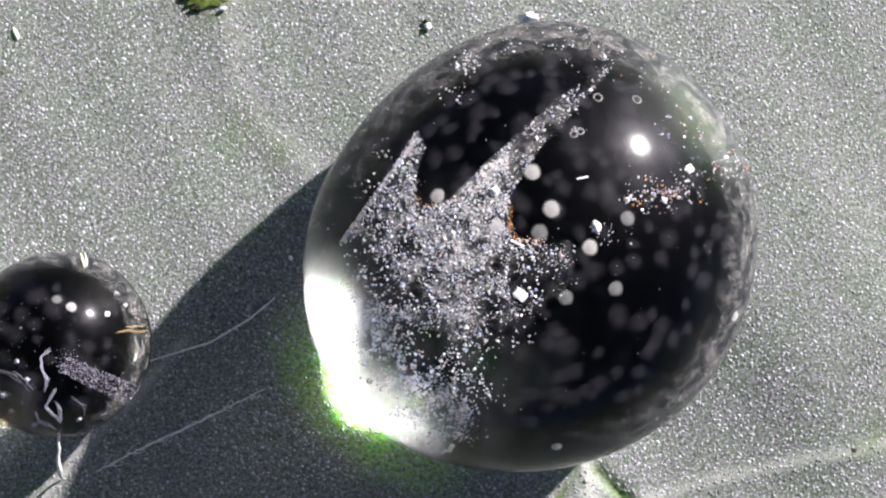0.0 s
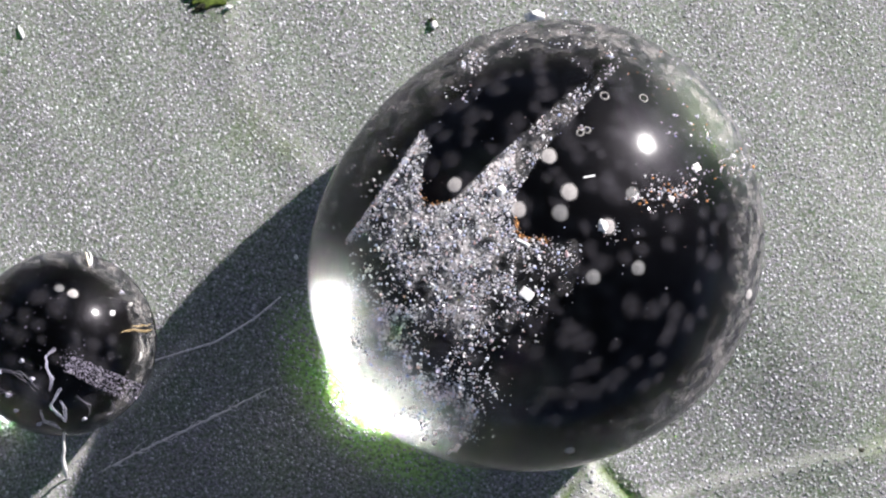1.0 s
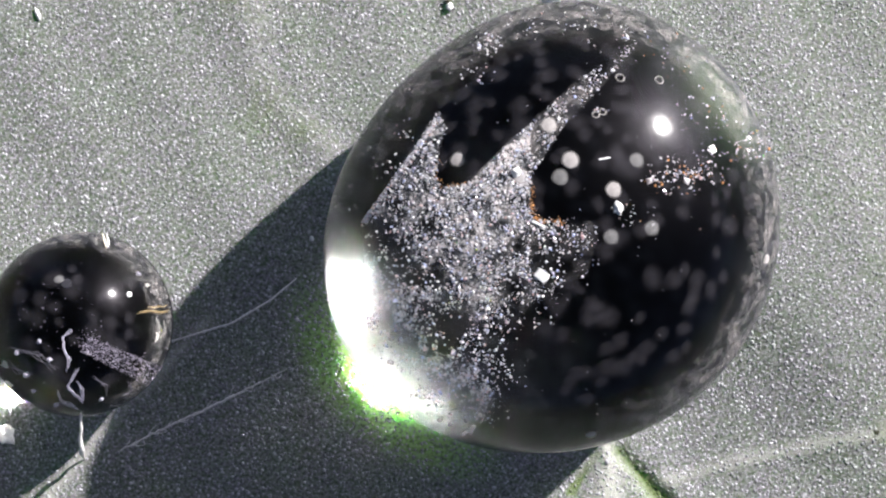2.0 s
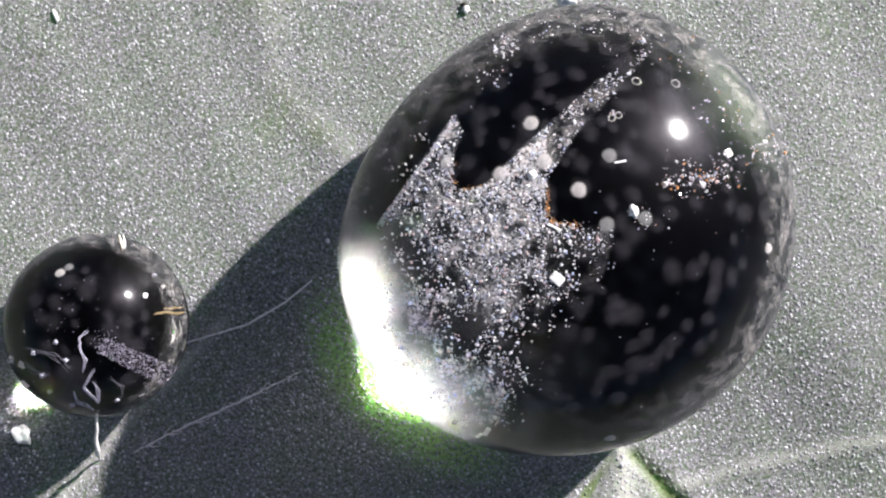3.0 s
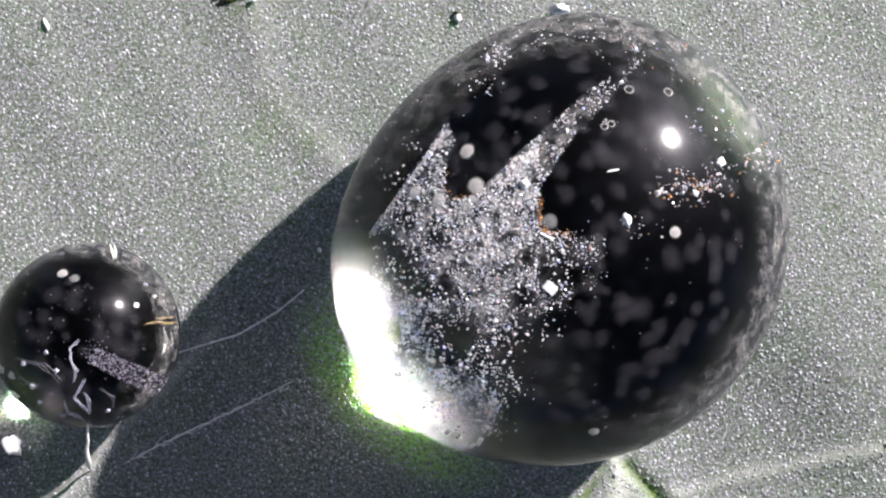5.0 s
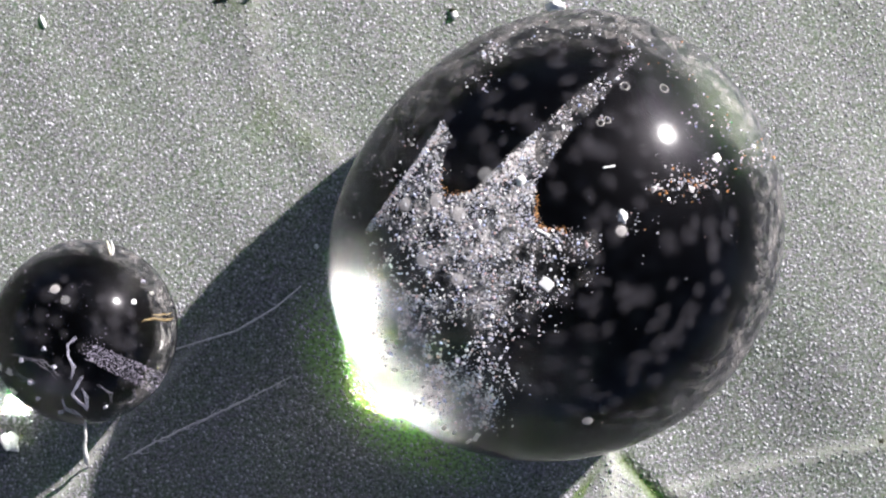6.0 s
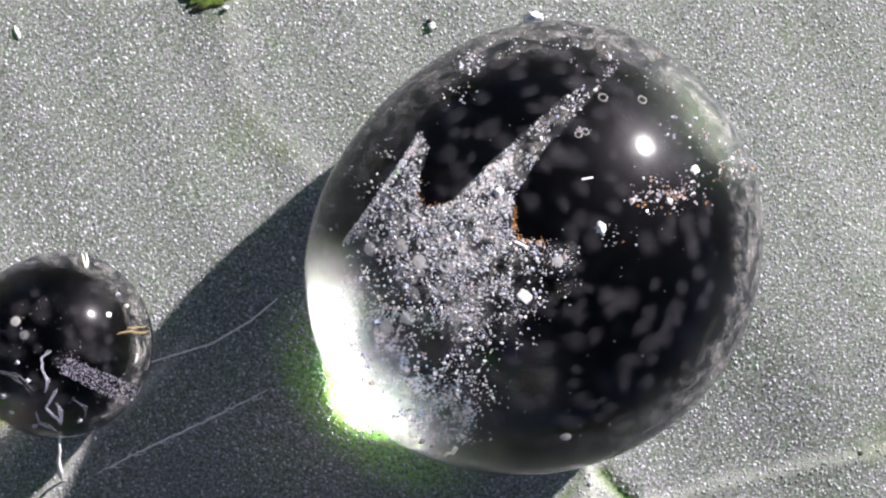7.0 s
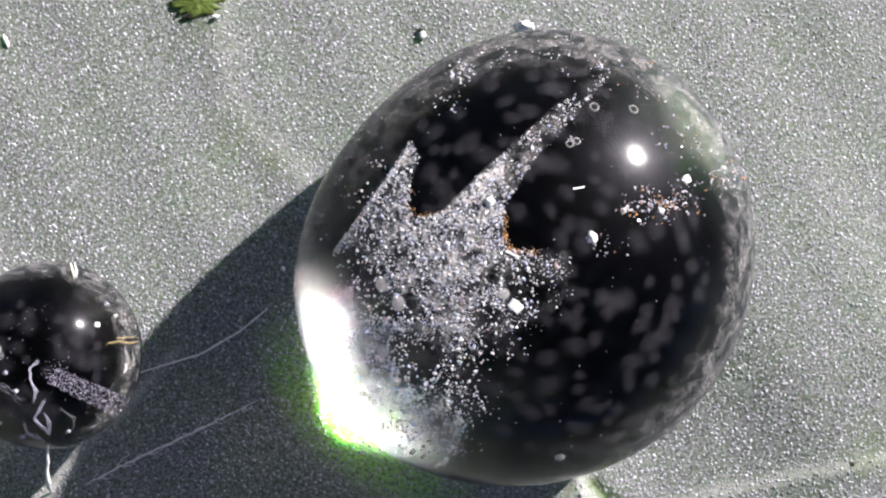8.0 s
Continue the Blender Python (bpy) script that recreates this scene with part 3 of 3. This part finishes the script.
flake = lump("white_crumb", CRUMB, spot(-29, 806, 9 * U), (15 * U, 19 * U, 4 * U), 3, 25, (to_sun + Vector((0, 0, 0.7))).normalized(), 0.28)
tagged(flake, "white angular flake on the leaf", "crumb")
tagged(lump("white_crumb", CRUMB, spot(514, 457, 3 * U), (4 * U, 4 * U, 4 * U), 4), "tiny white crumb on the shaded leaf", "crumb")
tagged(lump("dark_crumb", DARK, spot(1510, 797, 5 * U), (10 * U, 9 * U, 7 * U), 8), "dark brown crumb on a leaf rib", "crumb")
def ragged(u, v, label):
    """A torn, bumpy scrap of olive plant skin with a jagged edge, lying on the leaf."""
    rng = np.random.default_rng(5)
    bm = bmesh.new()
    n = 44
    reach = [(1 + 0.4 * noise.noise(Vector((3 * math.cos(a), 3 * math.sin(a), 4.0))) + rng.uniform(-0.16, 0.16)) for a in np.arange(n) * 2 * math.pi / n]
    rings = []
    for share, h in ((1.0, -3), (0.97, 2), (0.8, 4), (0.6, 5), (0.4, 5), (0.2, 6)):
        rings.append([bm.verts.new((44 * U * share * reach[i] * math.cos(2 * math.pi * i / n), 27 * U * share * reach[i] * math.sin(2 * math.pi * i / n), (h + rng.uniform(-1.6, 1.6)) * U)) for i in range(n)])
    for a, c in zip(rings, rings[1:]):
        for i in range(n):
            bm.faces.new((a[i], a[(i + 1) % n], c[(i + 1) % n], c[i]))
    bm.faces.new(rings[-1])
    bm.faces.new(rings[0][::-1])
    ob = part("plant_scrap", bm, MOSS)
    ob.location = spot(u, v, 3 * U)
    return tagged(ob, label, "plant scrap")


ragged(362, -10, "ragged olive-green plant scrap lying on the leaf")
tagged(lump("dark_crumb", DARK, spot(352, 14, 3 * U), (16 * U, 5 * U, 4 * U), 9, 25, rough=0.5), "dark splinter beside the olive scrap", "crumb")
tagged(lump("white_crumb", CRUMB, spot(28, 60, 3 * U), (4 * U, 11 * U, 4 * U), 10, 20), "small white curl on the leaf", "crumb")
tagged(lump("white_crumb", CRUMB, spot(395, 16, 8 * U), (7 * U, 3 * U, 4 * U), 11, 10), "white splinter beside the dark crumb", "crumb")
tagged(lump("dark_crumb", DARK, spot(754, 38, 3 * U), (6 * U, 4 * U, 3 * U), 12), "dark speck on the leaf", "crumb")

# fibres
tagged(strand("fibre", FIBRE, [spot(262, 640, 0.03 * MM), spot(371, 607, 0.03 * MM), spot(440, 566, 0.03 * MM), spot(487, 527, 0.03 * MM)], 1.9 * U, 1, 0.3), "thin pale hair lying on the shaded leaf", "fibre")
def fuzzy(points, seed, label):
    """A hair with a nap of finer, frayed filaments along it."""
    rng = np.random.default_rng(seed)
    hair = tagged(strand("fibre", FIBRE, points, 2.0 * U, seed, 0.8, 0.4), label, "fibre")
    for k in range(26):
        i, f = rng.integers(0, len(points) - 1), rng.random()
        p = points[i].lerp(points[i + 1], f)
        along = (points[i + 1] - points[i]).normalized()
        q = p + along * rng.uniform(10, 34) * U + Vector((rng.normal(0, 6), rng.normal(0, 6), rng.uniform(-1, 3))) * U
        strand("filament", FIBRE, [p, p.lerp(q, 0.5) + Vector((rng.normal(0, 2), rng.normal(0, 2), 1)) * U, q], rng.uniform(0.5, 0.9) * U, seed + k, 0.8, 0.6, 5).parent = hair


fuzzy([spot(165, 838, 0.014 * MM), spot(225, 806, 0.014 * MM), spot(330, 757, 0.014 * MM), spot(452, 698, 0.014 * MM)], 2, "fuzzy pale hair pressed on the leaf")
tagged(strand("fibre", FIBRE, [spot(106, 764, 1.15 * MM), spot(103, 785, 1.1 * MM), spot(102, 806, 1.0 * MM), spot(105, 834, 0.86 * MM), spot(108, 846, 0.02 * MM)], 3.8 * U, 3, 0.6, 0.3), "short pale hair under the small drop", "fibre")
tip = [SMALL.on(150, 476), spot(146, 460, 1.2 * MM), spot(142, 446, 1.15 * MM)]
tagged(strand("fibre", WARM, tip, 2.6 * U, 4, 0.9), "orange-tinted hair tip above the small drop", "fibre")
tip = [SMALL.on(152, 474), spot(153, 462, 1.2 * MM), spot(150, 447, 1.15 * MM)]
tagged(strand("fibre", CRUMB, tip, 2.2 * U, 5, 0.9), "white hair tip above the small drop", "fibre")


# plant fragments in the small drop
def small_line(*pts):
    return [SMALL.on(u, v) for u, v in pts]


SHRED = plain("blue_grey_shred", (0.5, 0.48, 0.58), 0.3, 0.7, 60000)
# darker copy of the shred colour, with the drop's shade painted in
DIM = plain("dim_shred", (0.12, 0.115, 0.14), 0.4, 0.7, 60000)
def shred(points, width, count, seed, label, mat=SHRED):
    """A torn strip of plant skin: kinked filaments that part and meet, with a few scales on them."""
    rng = np.random.default_rng(seed)
    base = None
    for k in range(count):
        line = []
        for u, v in points:
            line.append(SMALL.on(u + rng.normal(0, width), v + rng.normal(0, width)) + Vector((0, 0, rng.uniform(0, 2) * U)))
        ob = strand("plant_shred" if base is None else "filament", mat, line, rng.uniform(0.5, 1.0) * U, seed * 10 + k, 0.7, 0.7, 5)
        if base is None:
            base = tagged(ob, label, "plant shred")
        else:
            ob.parent = base


shred([(88, 618), (72, 632), (75, 655), (84, 672), (78, 692)], 1.6, 4, 6, "jagged pale shred on the small drop")
shred([(98, 688), (90, 706), (80, 720), (94, 736), (108, 746), (105, 728), (100, 712)], 2.0, 5, 7, "curled blue-white shred on the small drop")
shred([(62, 728), (70, 745), (84, 752), (100, 760)], 2.0, 3, 16, "pale shred at the foot of the small drop")
shred([(60, 690), (30, 668), (10, 655), (-20, 650)], 4, 4, 8, "dim scattered shreds on the small drop", DIM)
shred([(20, 700), (-5, 690), (-30, 672)], 4, 4, 18, "dim shred low on the small drop", DIM)
shred([(130, 700), (145, 715), (150, 735)], 3, 2, 9, "small dim shred low on the small drop", DIM)
shred([(178, 735), (196, 725), (190, 712)], 2, 2, 19, "tiny curled shred low on the small drop", DIM)


def build_small_dust():
    rng = np.random.default_rng(21)
    spots = []
    for _ in range(1100):
        f, w = rng.random(), rng.uniform(-1, 1)
        u, v = 112 + 128 * f + w * 9, 645 + 58 * f - w * (13 + 6 * f)
        if math.hypot(u - 104, v - 609) < 162:
            spots.append((SMALL.on(u, v), rng.lognormal(0.1, 0.4) * U))
    for _ in range(260):
        a, q = rng.uniform(0, 6.28), 158 * math.sqrt(rng.random())
        spots.append((SMALL.on(104 + q * math.cos(a), 609 + q * math.sin(a)), rng.lognormal(-0.1, 0.4) * U))
    for _ in range(60):
        spots.append((SMALL.on(rng.normal(120, 14), rng.normal(637, 8)), rng.lognormal(0.2, 0.3) * U))
    tagged(scatter_mesh("dust_band", DIM_DUST, spots, rng), "grainy grey dust band on the small drop", "dust", kind="stuff")


build_small_dust()
# pale flecks that stand in for the refracted glints of the small drop
for u, v, size, tint in ((-49, 671, 8, GLINT), (-31, 681, 7, GLINT), (7, 699, 6, SHRED), (-24, 715, 8, GLINT), (30, 640, 4, SHRED), (-10, 660, 4, SHRED), (48, 672, 4, SHRED), (20, 728, 5, SHRED), (60, 752, 5, SHRED), (140, 742, 4, SHRED), (206, 520, 4, SHRED), (222, 540, 4, GLINT)):
    tagged(lump("glint_fleck", tint, SMALL.on(u, v), (size * U, size * 0.7 * U, 3 * U), u + v, 35.0, SMALL.normal(SMALL.on(u, v)), 0.5), "pale fleck in place of a glint on the small drop", "fleck", "flecks on the small drop")
# white chip added to imitate a second sun glint
tagged(chip(SMALL.on(190, 556), Vector((0.4, 0.3, 1)), 8 * U, 8 * U, 5 * U, 0, "white_grain"), "white chip in place of a second glint of the small drop", "grain")
GLASSY = plain("amber_refraction", (0.75, 0.48, 0.25), 0.3, 0.6)
GLASSY.node_tree.nodes["Principled BSDF"].inputs["Alpha"].default_value = 0.3
# strands that paint the refracted highlights at the small drop's right side
for pts, r, mat, label in (([(236, 596), (241, 614), (240, 630), (235, 646)], 4.0, FAINT, "curved pale streak painting a highlight in the small drop"),
                           ([(239, 622), (239, 634), (236, 642)], 2.4, SPECK, "bright core of the painted highlight"),
                           ([(250, 600), (254, 616), (252, 632)], 2.6, FAINT, "faint pale streak painting a highlight in the small drop"),
                           ([(203, 590), (226, 586), (246, 588), (262, 584)], 3.0, GLASSY, "amber streak painting refracted light in the small drop"),
                           ([(222, 580), (242, 578), (260, 575)], 2.2, GLASSY, "warm faint streak painting refracted light in the small drop")):
    tagged(strand("streak", mat, small_line(*pts), r * U, int(r * 10), 0.9, 0.3), label, "streak")


# ---- floating specks that drift round in the drops ----
def disc(size, flat, seed, edge, stretch=1.0, ragged=0.1):
    """A soft clot: a shallow cap, dense in the middle; edge: the share of its radius that thins out."""
    bm = bmesh.new()
    dense = bm.verts.layers.float.new("dense")
    cap = []
    for r in (1.0, 0.88, 0.76, 0.62, 0.45, 0.25):
        cap.append([bm.verts.new((r * math.cos(a), r * math.sin(a), 1 - r * r)) for a in np.arange(22) * math.pi / 11])
        k = min(1.0, (1 - r) / edge)
        for vert in cap[-1]:
            vert[dense] = k * k * (3 - 2 * k)
    top = bm.verts.new((0, 0, 1))
    top[dense] = 1.0
    for a, b in zip(cap, cap[1:]):
        for k in range(22):
            bm.faces.new((a[k], a[(k + 1) % 22], b[(k + 1) % 22], b[k]))
    for k in range(22):
        bm.faces.new((cap[-1][k], cap[-1][(k + 1) % 22], top))
    for vert in bm.verts:
        k = 1 + ragged * noise.noise(Vector((vert.co.x, vert.co.y, 0)) * 1.4 + Vector((seed, vert.co.length * 0.5, 0)))
        vert.co = Vector((vert.co.x * k * stretch, vert.co.y * k, vert.co.z * flat)) * size
    return bm


def speck(size, label, mat=MILK):
    """A round milky clot."""
    body = part("floating_speck", disc(size * 1.2, 0.12, size * 1e5, 0.4), mat)
    return tagged(body, label, "speck", "specks floating in the dew drops")


def wisps(drop, u0, v0, reach, count, gap, rate, label):
    """Faint milky wisps that turn slowly with the water of a drop."""
    rng = np.random.default_rng(31)
    taken = []
    while len(taken) < count:
        a, q = rng.uniform(0, 6.28), reach * math.sqrt(rng.uniform(0.01, 1))
        here = Vector((q * math.cos(a), q * math.sin(a)))
        if any((here - there).length < gap for there in taken):
            continue
        taken.append(here)
        n = len(taken)
        size = rng.uniform(0.65, 1.4) * gap * U
        bm = disc(size, 0.1, n * 3.7, 0.95, rng.uniform(0.9, 1.35), 0.35)
        bmesh.ops.rotate(bm, verts=bm.verts, matrix=Matrix.Rotation(rng.uniform(0, 6.28), 3, "Z"))
        ob = tagged(part("milky_wisp", bm, WISP), label, "wisp", "wisps in the dew drops")
        drift(ob, drop, [(t, u0 + q * math.cos(a + rate * t), v0 - q * math.sin(a + rate * t)) for t in range(9)])


def drift(thing, drop, path):
    rows = []
    for t, u, v in path:
        p = drop.on(u, v)
        rows.append((t, stand(p, (drop.normal(p) + Vector((0, 0, 0.35))).normalized())))
    walk(thing, rows)


def motions():
    pale = "small round milky speck floating in the large drop"
    drift(speck(12 * U, pale), BIG, [(0, 942, 305), (0.5, 955, 292), (1, 960, 279), (1.5, 957, 264), (1.7, 949, 261), (2.8, 886, 248), (3.5, 846, 250), (4, 824, 248), (4.5, 795, 255), (4.7, 788, 264), (6, 727, 375), (6.5, 717, 421), (7, 707, 435), (8, 688, 484)])
    drift(speck(12.5 * U, pale), BIG, [(0, 976, 370), (0.5, 990, 355), (1, 996, 342), (1.5, 993, 326), (1.7, 987, 322), (2.8, 911, 314), (3.5, 867, 319), (4, 838, 320), (4.5, 809, 328), (6, 767, 400), (6.5, 752, 440), (7, 737, 462), (8, 717, 517)])
    drift(speck(12 * U, pale, HAZE), BIG, [(0, 955, 412), (0.5, 968, 394), (1, 980, 379), (1.5, 980, 360), (1.7, 973, 355), (2.8, 889, 338), (3.5, 849, 345), (4, 820, 348), (4.5, 788, 356), (6, 755, 460), (6.5, 745, 497), (7, 727, 520), (8, 700, 570)])
    drift(speck(12 * U, pale), BIG, [(0, 880, 402), (0.5, 897, 387), (1, 906, 373), (1.5, 911, 357), (1.7, 903, 353), (2.8, 832, 338), (3.5, 792, 339), (4, 765, 332), (4.5, 742, 338), (6, 704, 480), (6.5, 693, 535), (7, 680, 575), (8, 655, 630)])
    drift(speck(11.5 * U, pale), BIG, [(0, 775, 348), (0.5, 786, 336), (1, 795, 330), (1.5, 798, 324), (1.7, 790, 319), (2.8, 733, 318), (3.5, 711, 321), (4.5, 690, 345), (6, 672, 383), (7, 650, 440), (8, 630, 500)])
    drift(speck(11 * U, pale, HAZE), BIG, [(0, 750, 408), (1, 775, 385), (1.5, 778, 378), (2.8, 712, 372), (3.5, 693, 381), (4.5, 670, 410), (6, 640, 490), (8, 610, 560)])
    drift(speck(11 * U, pale, HAZE), BIG, [(0, 1001, 527), (0.5, 1020, 509), (1, 1038, 492), (1.5, 1044, 472), (3, 1008, 426), (3.5, 964, 420), (4, 910, 425), (4.5, 808, 462), (5.8, 732, 571), (6, 719, 588), (6.5, 709, 609), (7, 697, 630), (8, 676, 668)])
    drift(speck(11.5 * U, pale), BIG, [(0, 1044, 438), (0.5, 1060, 420), (1, 1064, 403), (1.5, 1064, 380), (3, 958, 365), (3.5, 916, 363), (4, 878, 362), (4.5, 839, 368), (6, 765, 515), (6.5, 740, 545), (7, 715, 560), (8, 690, 600)])
    drift(speck(11 * U, pale, HAZE), BIG, [(0, 1110, 387), (1.7, 1098, 325), (2.8, 1028, 307), (3.5, 974, 298), (4, 939, 292), (4.5, 897, 297), (4.7, 885, 306), (5.8, 818, 325), (6.5, 800, 347), (7, 775, 375), (7.5, 750, 410), (8, 726, 448)])
    drift(speck(11 * U, pale, HAZE), BIG, [(0, 1089, 511), (0.5, 1104, 495), (1, 1117, 476), (1.5, 1119, 455), (3, 1075, 415), (4.5, 960, 400), (6, 850, 440), (8, 760, 560)])
    drift(speck(9 * U, pale), BIG, [(0, 1300, 560), (1.7, 1316, 500), (2.8, 1300, 472), (3.5, 1263, 449), (4, 1231, 431), (4.5, 1187, 423), (6, 1053, 428), (6.5, 1016, 442), (7, 980, 460), (8, 900, 500)])
    drift(speck(9 * U, pale), BIG, [(0, 985, 790), (2.8, 1015, 803), (3.5, 1019, 797), (4, 1013, 785), (4.5, 1005, 780), (6, 994, 763), (7, 994, 768), (7.5, 999, 775), (8, 999, 785)])
    wisps(BIG, 934, 437, 386, 268, 17, 0.1, "faint grey milky wisp drifting in the large drop")
    wisps(SMALL, 98, 606, 120, 30, 17, 0.06, "faint grey milky wisp in the small drop")
    tiny = "small milky speck floating in the small drop"
    drift(speck(9 * U, tiny), SMALL, [(0, 126, 544), (0.5, 123, 534), (1, 120, 522), (1.5, 104, 533), (1.7, 97, 538), (2.8, 37, 523), (3.5, 44, 505), (4, 57, 498), (4.5, 60, 497), (6, 50, 534), (6.5, 40, 559), (7, 27, 568), (8, 15, 600)])
    drift(speck(8 * U, tiny, HAZE), SMALL, [(0, 100, 531), (0.5, 99, 525), (1, 96, 513), (1.5, 80, 527), (1.7, 74, 532), (2.8, 52, 513), (3.5, 62, 495), (4, 78, 489), (4.5, 83, 496), (6, 68, 553), (6.5, 56, 581), (7, 42, 592), (8, 20, 610)])


motions()
